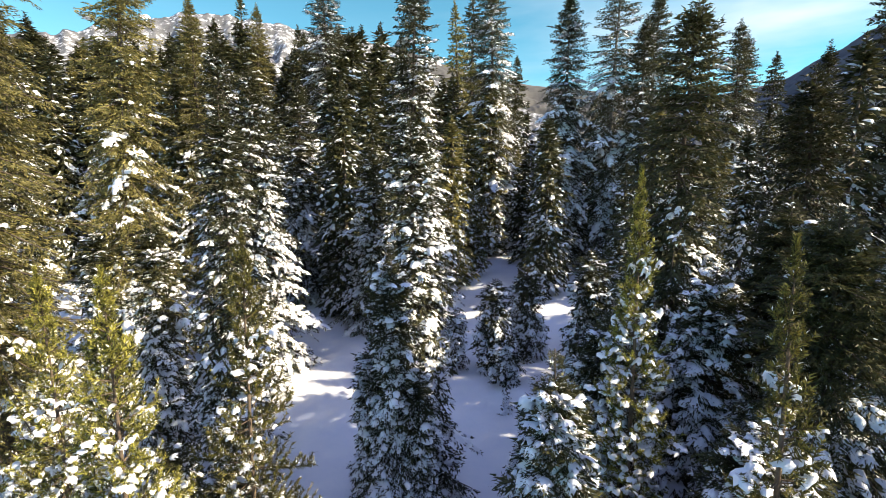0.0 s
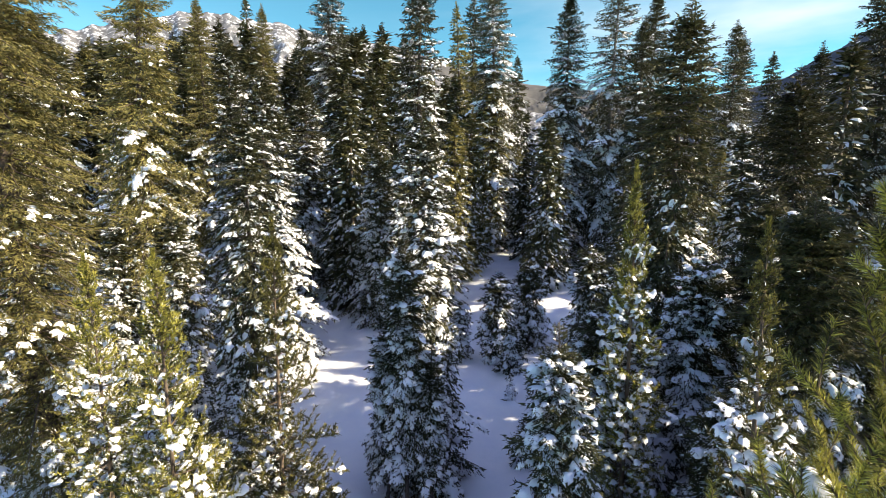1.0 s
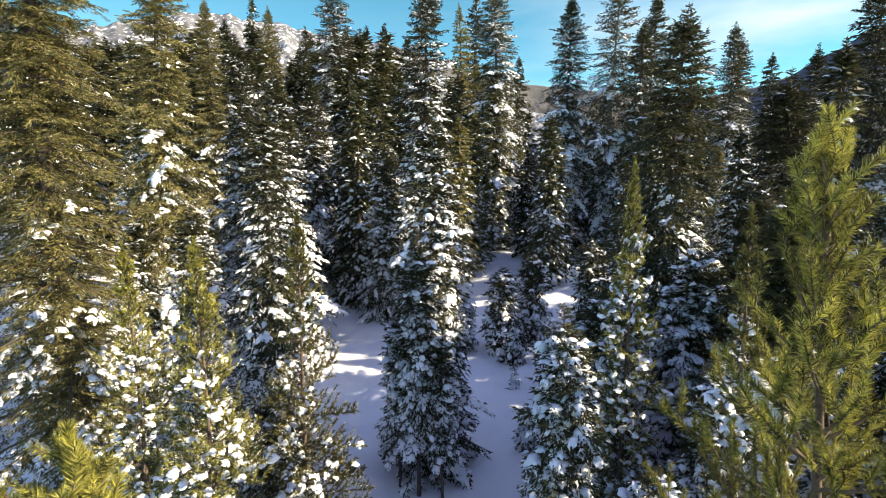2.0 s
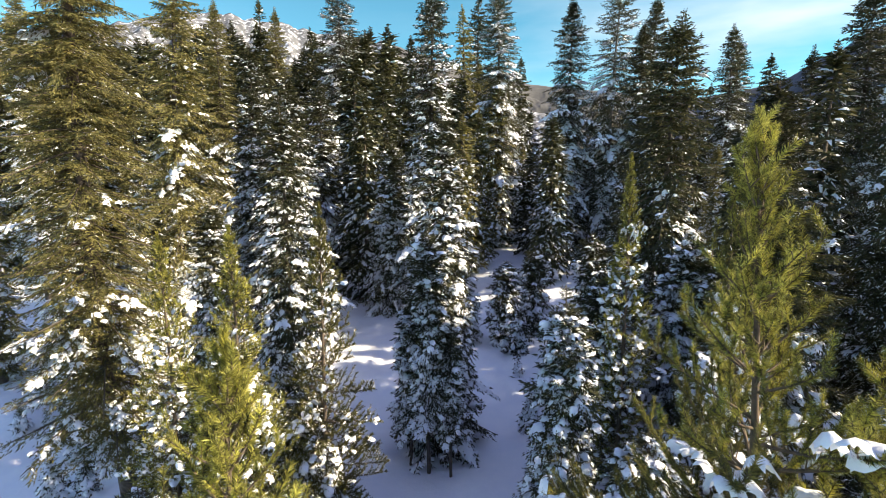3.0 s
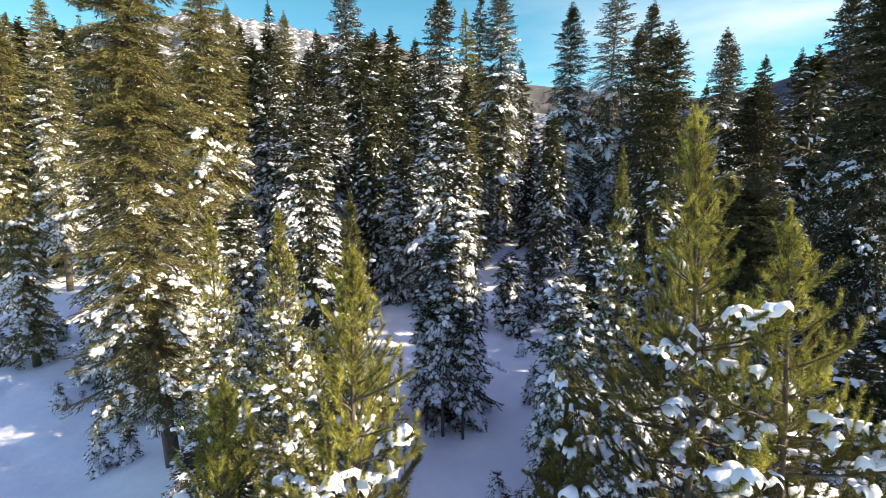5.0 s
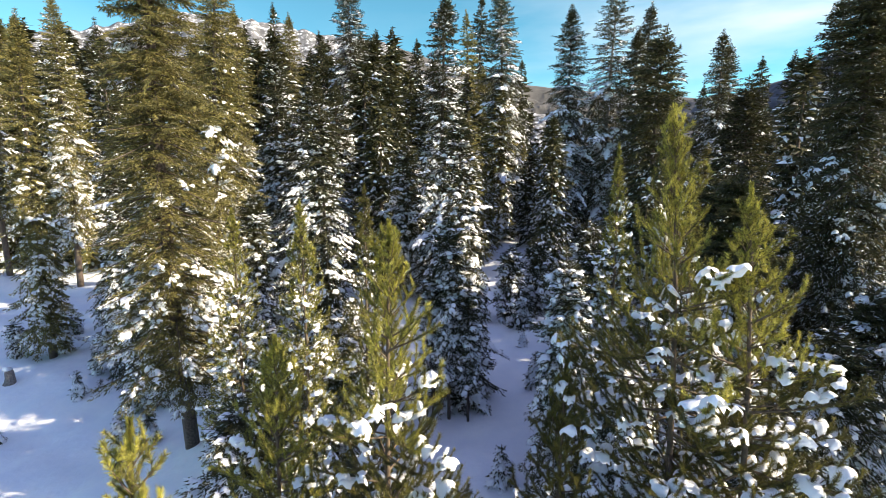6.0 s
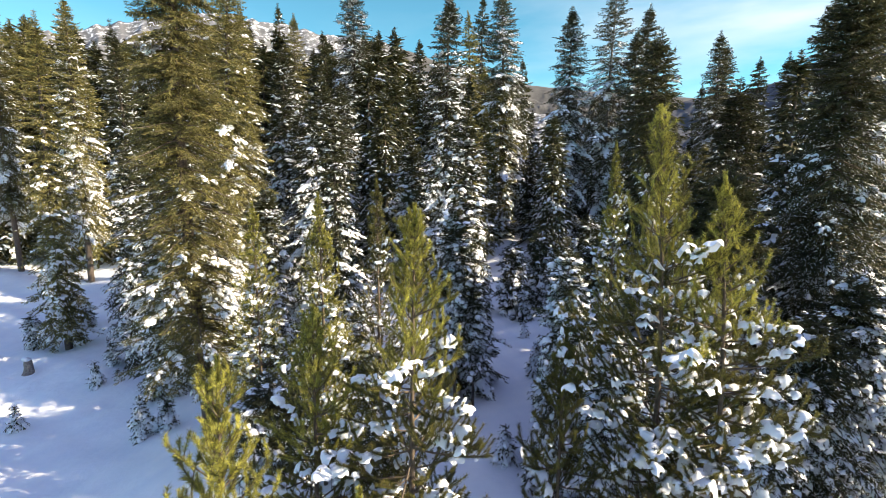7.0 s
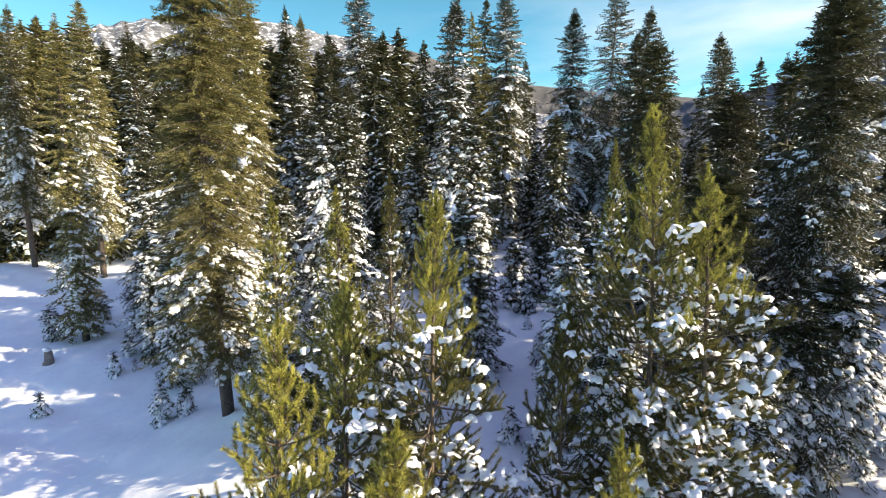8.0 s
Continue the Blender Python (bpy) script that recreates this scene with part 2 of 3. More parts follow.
def fir_bough(rng, L, blade, width, step, cell, apart, each):
    """A drooping bough with side branches, each a spray thick with needles; and the snow that lies on it."""
    P, W, snow = [], [], []
    thick = 0.050 + 0.012 * min(L, 2)
    twigs = [(0.45 * L if L > 0.6 else 0.05 * L, 0.0, 0.55 * L if L > 0.6 else 0.95 * L)]
    s, side = 0.10 * L, 1
    while s < 0.92 * L and L > 3 * step:
        side = -side
        reach = min(0.95, (0.46 * (L - s) + 0.16) * rng.uniform(0.6, 1.2)) * min(1.0, 0.55 + 1.6 * s / L)
        twigs.append((s, side * (rng.uniform(38, 68) - 18 * s / L), reach))
        s += max(step * 1.15, apart * L) * rng.uniform(0.7, 1.3)
    for s, turn, reach in twigs:
        a = radians(turn)
        m = np.array([[math.cos(a), -math.sin(a), 0], [math.sin(a), math.cos(a), 0], [rng.uniform(-0.30, 0.12), 0, 1]])
        at = bough_curve(np.array(s), L, "fir")
        p, w = spray(rng, reach, step, each)
        P.append(p @ m.T + at), W.append(w @ m.T)
        if rng.uniform() < (0.85 if L < 0.6 else 0.22 + 0.5 * s / L):
            v, t = sheet_of_snow(rng, reach, cell, thick, rng.uniform(-0.05, 0.6) if L > 0.6 else rng.uniform(-0.6, 0.1))
            snow.append((v @ m.T + at, t))
    inner = np.arange(0.05 * L, 0.7 * L, step * 0.9)  # twiglets hanging below the limb
    P.append(bough_curve(inner, L, "fir") - np.array([0, 0, 0.03]))
    W.append(np.stack([rng.uniform(0.1, 0.7, len(inner)), rng.normal(0, 0.5, len(inner)), rng.uniform(-1.0, -0.4, len(inner))], -1))
    leaves = blades(np.concatenate(P), np.concatenate(W), blade, width, rng, 0.8)
    return leaves, join(snow)


def brush(rng, curve, length, count, lo, hi):
    """Needles all round a shoot, pointing forward."""
    s = rng.uniform(lo, hi, count)
    p = curve(s)
    d = curve(s + 0.01) - p
    d /= np.linalg.norm(d, axis=1, keepdims=True)
    r = rng.normal(size=(count, 3))
    r -= d * (r * d).sum(axis=1, keepdims=True)
    r /= np.linalg.norm(r, axis=1, keepdims=True)
    return p, d * rng.uniform(0.45, 1.0, (count, 1)) + r * rng.uniform(0.55, 1.0, (count, 1))


def pine_bough(rng, L, needle, width, per_m, snow_level, snow_size=1.0):
    """Upswept bough with bottle-brush shoots, its bare wood and its pillows of snow."""
    P, D, wood, snow = [], [], [], []
    main = lambda s: bough_curve(s, L, "pine")

    def lay(place, turn, slope, size):
        """A thick ragged cake of snow, its edges hanging over the needles."""
        v, t = sheet_of_snow(rng, size, (0.030, 0.075)[snow_level == 1], rng.uniform(0.045, 0.08), rng.uniform(-0.5, 0.25))
        if len(v):
            c, d = math.cos(turn), math.sin(turn)
            snow.append((v @ np.array([[c, -d, 0], [d, c, 0], [slope, 0, 1]]).T + place + np.array([0, 0, 0.035]), t))

    p, d = brush(rng, main, needle, int(per_m * L * 0.62), 0.42 * L, L)
    P.append(p), D.append(d)
    ss = np.linspace(0, L, 5)
    wood.append(tube(main(ss), np.linspace(0.016 * L ** 0.5, 0.005, 5), 4))
    side = 1
    s = 0.18 * L
    while s < 0.93 * L:
        side = -side
        tl = (0.24 * (L - s) + 0.13) * rng.uniform(0.6, 1.35)
        p0 = main(np.array(s))
        a = radians(rng.uniform(28, 52))
        up = rng.uniform(0.2, 1.0)
        dd = np.array([math.cos(a), side * math.sin(a), up])
        cv = lambda q, p0=p0, dd=dd, tl=tl: p0 + q[..., None] * dd + np.stack([0 * q, 0 * q, 0.55 * q * q / tl], axis=-1)
        p, d = brush(rng, cv, needle, int(per_m * tl * 0.9), 0.28 * tl, tl)
        P.append(p), D.append(d)
        wood.append(tube(cv(np.linspace(0, tl, 3)), np.array([0.006, 0.005, 0.003]), 3))
        if rng.uniform() < 0.16:
            turn = math.atan2(dd[1], dd[0])
            lay(cv(np.array(tl * 0.3)), turn, 0.35, rng.uniform(0.14, 0.26) * snow_size)
        s += rng.uniform(0.06, 0.12) if L > 0.8 else rng.uniform(0.12, 0.22)
    q = rng.uniform(0.30, 0.55) * L
    while q < 0.92 * L:
        size = rng.uniform(0.12, 0.34) * min(1.0, 0.45 + 0.45 * L) * snow_size
        lay(main(np.array(q)) + np.array([0, rng.normal(0, 0.02), 0]), rng.normal(0, 0.45), 0.16, size)
        if rng.uniform() < 0.12:
            k = rng.uniform(0.03, 0.06) * snow_size
            v, t = clump(rng, 1.3 * k, k, 0.7 * k, snow_level)
            snow.append((v + main(np.array(min(q + 0.6 * size, L))) + np.array([0, rng.normal(0, 0.03), 0.04]), t))
        q += size * rng.uniform(0.7, 2.8)
    leaves = blades(np.concatenate(P), np.concatenate(D), needle, width, rng)
    return leaves, join(wood), join(snow)


LENGTHS = (0.35, 0.7, 1.15, 1.8, 2.6)
BOUGHS = {}


def boughs(kind, detail):
    """Four boughs for each length, made once for each kind and detail."""
    if (kind, detail) not in BOUGHS:
        rng = np.random.default_rng(7 + detail)
        made = []
        for L in LENGTHS:
            if kind == "fir":
                how = ((0.105, 0.034, 0.062, 0.080, 0.075, 3), (0.150, 0.064, 0.110, 0.105, 0.066, 2), (0.38, 0.18, 0.27, 0.25, 0.14, 2))[detail]
                made.append([fir_bough(rng, L, *how) for _ in range(4)])
            else:
                needle, width, per_m, level = ((0.060, 0.0050, 1250, 2), (0.085, 0.020, 240, 2), (0.10, 0.026, 110, 1))[detail]
                made.append([pine_bough(rng, L, needle, width, per_m, level, (1.0, 0.9, 1.3)[detail]) for _ in range(4)])
        BOUGHS[kind, detail] = made
    return BOUGHS[kind, detail]


def bough_turns(azimuth, rise, roll, scale):
    ca, sa, ce, se, cr, sr = np.cos(azimuth), np.sin(azimuth), np.cos(rise), np.sin(rise), np.cos(roll), np.sin(roll)
    z = np.zeros_like(ca)
    o = np.ones_like(ca)
    rz = np.stack([ca, -sa, z, sa, ca, z, z, z, o], axis=-1).reshape(-1, 3, 3)
    ry = np.stack([ce, z, -se, z, o, z, se, z, ce], axis=-1).reshape(-1, 3, 3)
    rx = np.stack([o, z, z, z, cr, -sr, z, sr, cr], axis=-1).reshape(-1, 3, 3)
    return rz @ ry @ rx * scale[:, None, None]


# ---------------------------------------------------------------- ground
def smooth(a, b, x):
    t = np.clip((x - a) / (b - a), 0, 1)
    return t * t * (3 - 2 * t)


def ground_height(x, y):
    """The clearing lies lower on one side and the slope climbs a little on the other."""
    x, y = np.asarray(x, dtype=float), np.asarray(y, dtype=float)
    low = -3.1 + np.clip((y - 16) * 0.055, -0.9, 1.2)
    h = low * smooth(3, 20, -x) + np.clip(x - 2, 0, 14) * 0.115
    near = np.exp(-((y - 15) / 70) ** 2)
    lumps = 0.16 * np.sin(x * 0.53 + 1.3 * np.sin(y * 0.31)) + 0.12 * np.sin(y * 0.71 + 1.1 * np.sin(x * 0.37 + 2)) + 0.07 * np.sin(x * 1.7 + y * 0.6) * np.sin(y * 1.9 - x * 0.4) + 0.035 * np.sin(x * 3.1 + 2 * np.sin(y * 0.9)) * np.sin(y * 2.6 + 1.5 * np.sin(x * 0.8))
    return h * (0.35 + 0.65 * near) + lumps + 0.0524 * np.clip(y, -60, 140)


def make_ground():
    def axis(lo, hi, fine, far):
        mid = np.arange(lo, hi + fine, fine)
        out = [0.0]
        while out[-1] < far:
            out.append(out[-1] + max(fine, out[-1] * 0.13))
        out = np.array(out[1:])
        return np.concatenate([(lo - out)[::-1], mid, mid[-1] + out])
    xs, ys = axis(-38, 26, 0.4, 3000), axis(-12, 46, 0.4, 3000)
    X, Y = np.meshgrid(xs, ys)
    Z = ground_height(X, Y)
    n, m = len(xs), len(ys)
    i = (np.arange(m - 1)[:, None] * n + np.arange(n - 1)[None]).ravel()
    tris = np.concatenate([np.stack([i, i + 1, i + n + 1], 1), np.stack([i, i + n + 1, i + n], 1)])
    ob = new("ground", tri_mesh("ground", np.stack([X, Y, Z], -1).reshape(-1, 3), tris, SNOW_GROUND, True))
    tagged(ob, "wind-smoothed deep white snow over the forest floor", "snow ground", kind="structure")


make_ground()


# ---------------------------------------------------------------- mountains
def mountain_material(name, rock_a, rock_b, snow_amount, scale):
    m, n, l, p = material(name)
    t = noise_node(n, l, scale, 8, rough=0.65)
    r = ramp(n, [(0.35, rock_a), (0.65, rock_b)])
    l.new(t.outputs["Fac"], r.inputs[0])
    t2 = noise_node(n, l, scale * 2.3, 9, rough=0.75)
    cut = ramp(n, [(1 - snow_amount - 0.04, (0, 0, 0)), (1 - snow_amount + 0.04, (1, 1, 1))])
    l.new(t2.outputs["Fac"], cut.inputs[0])
    mix = n.new("ShaderNodeMix")
    mix.data_type = "RGBA"
    l.new(cut.outputs[0], mix.inputs[0])
    l.new(r.outputs[0], mix.inputs[6])
    mix.inputs[7].default_value = (0.82, 0.85, 0.9, 1)
    l.new(mix.outputs[2], p.inputs["Base Color"])
    p.inputs["Roughness"].default_value = 0.9
    return m


ROCK = mountain_material("snowy_rock", (0.070, 0.073, 0.080), (0.17, 0.17, 0.18), 0.435, 0.03)
SLOPE = mountain_material("bare_slope", (0.050, 0.050, 0.050), (0.105, 0.100, 0.094), 0.16, 0.02)
# dark woods; the blue of distant haze is put into their colour
WOODED_HAZE = mountain_material("hazy_wooded_slope", (0.030, 0.034, 0.045), (0.075, 0.080, 0.095), 0.20, 0.03)


def mountain(name, label, ridge, distance, depth, mat, rough, seed):
    """A range whose skyline has the given rises (degrees) at the given bearings (degrees from +y)."""
    bear = np.array([b for b, _ in ridge])
    rise = np.array([e for _, e in ridge])
    wide, deep = 360, 70
    a = np.linspace(bear[0], bear[-1], wide)
    e = np.interp(a, bear, rise)
    e = e + rough * np.array([noise.fractal(Vector((q * 0.55, seed, 0)), 0.8, 2.0, 5) for q in a]) * 0.45
    v = np.zeros((deep + 1, wide, 3))
    for j in range(deep):
        u = j / (deep - 1)
        d = distance * (0.55 + 0.45 * u)
        x, y = np.sin(np.radians(a)) * d, np.cos(np.radians(a)) * d
        h = np.tan(np.radians(e)) * distance * u ** 1.2
        crag = np.array([noise.ridged_multi_fractal(Vector((p / 130, q / 130, seed)), 0.9, 2.1, 6, 1.0, 2.0) - 1.2 for p, q in zip(x, y)])
        v[j] = np.stack([x, y, h + crag * depth * u ** 0.5 * min(1.0, 4 * (1 - u)) + 10 * u - 6 * (1 - u)], -1)
    v[deep] = v[deep - 1] * np.array([1.3, 1.3, 0.0])
    i = (np.arange(deep)[:, None] * wide + np.arange(wide - 1)[None]).ravel()
    tris = np.concatenate([np.stack([i, i + 1, i + wide + 1], 1), np.stack([i, i + wide + 1, i + wide], 1)])
    ob = new(name, tri_mesh(name, v.reshape(-1, 3), tris, mat, True))
    tagged(ob, label, "mountain", kind="structure")


mountain("backdrop_peak", "sunlit rocky mountain with snow in its gullies", [(-62, 7.41), (-50, 10.43), (-42, 11.53), (-35, 13.16), (-32, 14.14), (-27, 15.67), (-23, 16.16), (-18, 15.75), (-15, 15.40), (-11, 14.94), (-8, 14.87), (-5.8, 14.18), (-4, 12.59), (-1.5, 11.20), (4, 9.39), (12, 6.93)], 1500, 55, ROCK, 0.9, 3)
mountain("backdrop_ridge", "brown bare mountain slope beside the rocky peak", [(-14, 12.41), (-8, 14.07), (-5.4, 14.29), (-3, 13.60), (0.1, 12.60), (4, 11.29), (10, 10.25), (16, 9.48), (26, 8.30), (34, 6.99)], 1900, 30, SLOPE, 0.15, 5)
mountain("backdrop_wooded", "wooded mountain side coloured dark blue for haze and shade", [(20, 7.32), (27, 8.17), (30.3, 8.49), (34, 9.39), (35.4, 10.25), (37, 11.20), (37.7, 11.37), (39.3, 12.42), (42, 13.53), (50, 14.93), (70, 15.03)], 1000, 30, WOODED_HAZE, 0.25, 8)


# ---------------------------------------------------------------- trees
def part(name, data, parent, label=""):
    ob = new(name, data)
    ob.parent = parent
    return tagged(ob, label) if label else ob


SHARED = {}


def shared(name, c, k, template, mat, soft):
    """One mesh for all boughs of a form."""
    if (name, c, k) not in SHARED:
        SHARED[name, c, k] = tri_mesh(name, *template, mat, soft)
    return SHARED[name, c, k]


def conifer(kind, x, y, top, radius, label, snow=0.6, seed=1, detail=1, needles=None, bark=None, bare=0.05, dense=1.0, slim=1.0, snow_from=0.0, rime=0.10, girth=1.0, lean=(0.0, 0.0), at_origin=False, height=None, category="tree", spread=1.0):
    """A fir (flat drooping sprays) or a young pine (upswept brushes): trunk, boughs, needles and snow."""
    rng = np.random.default_rng(seed)
    foot = 0.0 if at_origin else float(ground_height(x, y)) - 0.05
    H = height if height else top - foot
    name = {"fir": "fir_tree", "pine": "pine_tree"}[kind]
    tree = new(name)
    tree.empty_display_size = 0.3
    tree.location = (x, y, foot)
    tagged(tree, label, category, group="forest conifers")
    hs = np.linspace(0, H, 10)
    bend = np.array([rng.normal(0, 0.012) * H, rng.normal(0, 0.012) * H])

    def stem(h):
        u = np.asarray(h) / H
        return np.stack([bend[0] * np.sin(u * 3.0) + lean[0] * u, bend[1] * np.sin(u * 3.3) + lean[1] * u, np.asarray(h, dtype=float)], axis=-1)

    r0 = 0.0095 * H + 0.02 if kind == "fir" else 0.0055 * H + 0.012
    r0 *= girth
    trunk = tube(stem(hs), r0 * (1 - hs / H) ** 0.8 + 0.006, 8)
    az, zs, Ls, rises, heap = [], [], [], [], []
    d = 0.10 if kind == "fir" else 0.30
    while d < H * (1 - bare):
        u = d / H
        if kind == "fir":
            prof = min(1.0, (u * 1.25) ** 0.58) * (0.42 + 0.58 * min(1, u / 0.12)) * (1.0 if u < 0.85 else 1 - 1.6 * (u - 0.85))
            count = 4 if d < 0.6 else int(round(rng.uniform(6.5, 9.0) * (1.0 if detail < 2 else 0.75) * dense * (1.35 - 0.5 * min(1, u * 1.6))))
            rise = radians(34 - 52 * min(1, u * 2.3) - 12 * u)
            rise *= spread
            gap = (0.10 + 0.27 * min(1, d / 3.5)) * (0.75 + 0.3 * H / 20) * (0.95, 1.05, 1.1 + 0.4 * min(1, d / 6))[detail]
        else:
            prof = min(1.0, (0.10 + slim * 0.46 * d ** 0.85) / radius) * (1.0 if u < 0.72 else 1 - 1.3 * (u - 0.72))
            count = int(round(rng.uniform(3.8, 5.4) * dense))
            rise = radians(62 - 52 * min(1, d / 2.8) - 22 * max(0, min(1, (d - 2.8) / 5)))
            gap = 0.15 + 0.19 * min(1, d / 2.0)
        a0 = rng.uniform(0, 6.28)
        tier, white_tier = rng.uniform(0.84, 1.10), rng.uniform(0.45, 1.5)
        for i in range(count):
            heap.append(white_tier)
            az.append(a0 + 6.283 * i / count + rng.normal(0, 0.28))
            zs.append(H - d - rng.uniform(0, gap * 0.6))
            Ls.append(max(0.12, tier * radius * prof * (rng.uniform(0.66, 1.12) if kind == "fir" else rng.uniform(0.5, 1.2))))
            rises.append(rise + rng.normal(0, 0.11))
        d += gap * rng.uniform(0.8, 1.2)
    az, zs, Ls, rises, heap = map(np.array, (az, zs, Ls, rises, heap))
    zs = np.clip(zs, 0.2, H)
    cls = np.abs(np.log(Ls[:, None]) - np.log(np.array(LENGTHS))[None]).argmin(axis=1)
    var = rng.integers(0, 4, len(Ls))
    places = stem(zs)
    depth = (H - zs) / H
    load = snow * heap * (0.05 + 1.75 * np.clip((depth - snow_from) * 1.6, 0, 1)) * (0.95 + 0.45 * np.sin(az + rng.uniform(0, 6.28))) if kind == "fir" else snow * np.clip((H - zs - 1.6) / 2.2, 0.0, 1.1)
    snowy = rng.uniform(size=len(Ls)) < load
    if kind == "pine":
        rises = rises - np.where(snowy, rng.uniform(0.05, 0.45, len(Ls)) * np.clip(H - zs - 1.5, 0, 2) / 2, 0)
    turns = bough_turns(az, rises, rng.normal(0, 0.22, len(Ls)), Ls / np.array(LENGTHS)[cls])
    leaf, wood, white = [], [], []
    lib = boughs(kind, detail)
    near = kind == "pine" and detail == 0
    for c in range(0 if near else len(LENGTHS)):
        for k in range(4):
            pick = (cls == c) & (var == k)
            if not pick.any():
                continue
            b = lib[c][k]
            leaf.append(stack(b[0], turns[pick], places[pick]))
            if kind == "pine":
                wood.append(stack(b[1], turns[pick], places[pick]))
            white.append(stack(b[-1], turns[pick & snowy], places[pick & snowy]))
    if kind == "fir" and detail < 2:
        ss = np.linspace(0, 1, 4)
        rod = tube(bough_curve(ss, 1.0, "fir"), np.array([0.016, 0.012, 0.008, 0.003]), 3)
        wood.append(stack(rod, bough_turns(az, rises, 0 * az, Ls), places))
    if kind == "pine":
        count = (1100, 300, 90)[detail]
        needle, width = ((0.060, 0.0050), (0.085, 0.020), (0.10, 0.026))[detail]
        for lo in (H - 0.62, H - 0.30):
            p, w = brush(rng, lambda s: stem(s), needle, count, lo, H)
            leaf.append(blades(p, w + np.array([0, 0, 0.5]), needle, width, rng))
    bark = bark or (PINE_BARK if kind == "pine" else BARK)
    needles = needles or (PINE if kind == "pine" else FIR)
    part("trunk", tri_mesh("trunk", *trunk, bark, True), tree)
    if near:
        for c, k, turn, place, white_one in zip(cls, var, turns, places, snowy):
            limb = part("branch", shared("branch", c, k, lib[c][k][1], bark, True), tree)
            limb.matrix_basis = Matrix.Translation(place) @ Matrix(turn.tolist()).to_4x4()
            # lower boughs get the darker copy, coloured as shaded by those above
            hue = PINE_SHADED if H - place[2] > 2.6 and (white_one or k != 1) else needles
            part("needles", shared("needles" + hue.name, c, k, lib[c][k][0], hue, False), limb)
            if white_one:
                tagged(part("snow_clump", shared("snow", c, k, lib[c][k][2], SNOW, True), limb), kind="stuff")
        part("leader", tri_mesh("leader", *join(leaf), needles), tree, "upright yellow-green leading shoot")
        return tree
    if wood:
        tagged(part("limb_wood", tri_mesh("limb_wood", *join(wood), bark, True), tree), kind="stuff")
    leaf = join(leaf)
    down = 1 - leaf[0][leaf[1][:, 0], 2] / H
    iced = rng.uniform(size=len(down)) < rime * np.clip((down - snow_from) * 1.8, 0.05, 1)
    tagged(part("crown", tri_mesh("crown", *leaf, needles, False, FROST, iced), tree), kind="stuff")
    white = join(white)
    if len(white[0]):
        tagged(part("snow_load", tri_mesh("snow_load", *white, SNOW, True), tree, "white clumps of snow on the boughs"), kind="stuff")
    return tree


TALL = "tall dark green fir with snow on its boughs"
SUNLIT_OLIVE = "tall fir coloured sunlit olive-green, lightly dusted with snow"
FAR_FIR = "distant snow-flecked fir in the forest"
SHADED = "young pine with needles coloured shade-dark, its lower boughs bent under snow"
YOUNG = "young yellow-green pine with clumps of snow on its lower boughs"

# tall trees behind: x, y, top, radius, snow, needles (1 for the sunlit colour)
for i, (x, y, top, r, s, gold) in enumerate([
    (-25.10, 23.28, 18.73, 1.45, 0.25, 1), (-50.60, 54.13, 28.16, 2.6, 0.3, 1), (-22.50, 25.80, 19.00, 1.5, 0.45, 0), (-6.40, 14.40, 12.50, 1.2, 0.40, 0),
    (-21.60, 44.24, 25.84, 2.3, 0.3, 1), (-13.20, 30.01, 18.38, 2.1, 0.8, 0), (-21.00, 53.87, 29.35, 2.2, 0.6, 0), (-18.70, 52.15, 27.75, 2.4, 0.38, 1),
    (-20.10, 70.99, 31.24, 2.6, 0.6, 0), (-12.30, 52.91, 32.30, 3.4, 0.6, 0), (-9.90, 74.08, 29.60, 2.5, 0.5, 0), (-4.90, 61.18, 27.43, 2.6, 0.6, 0),
    (-3.40, 89.01, 31.39, 2.8, 0.6, 0), (1.20, 59.02, 30.32, 2.2, 0.3, 1), (4.60, 76.64, 38.05, 3.2, 0.4, 0),
    (4.40, 49.52, 30.12, 3.0, 0.45, 0), (10.70, 74.17, 28.01, 2.6, 0.4, 0), (9.80, 40.29, 24.73, 2.6, 0.45, 0), (14.70, 37.43, 22.08, 2.0, 0.3, 0),
    (17.20, 41.26, 25.28, 2.4, 0.35, 0), (31.70, 59.49, 21.53, 2.0, 0.3, 0), (25.30, 44.04, 23.82, 2.2, 0.3, 0), (26.90, 45.39, 22.89, 2.2, 0.3, 0),
    (44.90, 69.19, 27.44, 2.4, 0.3, 0), (25.20, 33.57, 19.27, 1.5, 0.35, 0), (21.60, 24.41, 20.19, 2.3, 0.35, 0), (27.90, 29.36, 23.05, 2.5, 0.3, 0),
    (-13.40, 22.30, 21.80, 2.2, 0.22, 1), (-10.40, 36.67, 17.43, 2.2, 0.6, 0), (-9.00, 23.75, 15.45, 2.1, 0.85, 0), (-4.00, 28.53, 12.20, 1.8, 1.0, 0),
]):
    conifer("fir", x, y, top, r * 1.5, SUNLIT_OLIVE if gold else TALL, s, 100 + i, 1 if y < 53 else 2, FIR_SUNLIT if gold else FIR, snow_from=0.15 if gold else 0.0, rime=0.04 if gold else 0.10)
conifer("fir", -32.60, 36.12, 24.11, 3.2, "tall straight fir coloured sunlit olive, with a bare lower trunk", 0.45, 143, 1, FIR_SUNLIT, bare=0.20)
conifer("fir", -41.40, 39.30, 24.48, 3.2, "tall straight fir coloured sunlit olive, with a bare lower trunk", 0.4, 144, 1, FIR_SUNLIT, bare=0.24)
conifer("fir", 13.50, 39.19, 26.67, 4.6, "half-bare old fir with thin straight branches", 0.25, 140, 1, FIR, DEAD, dense=0.6)
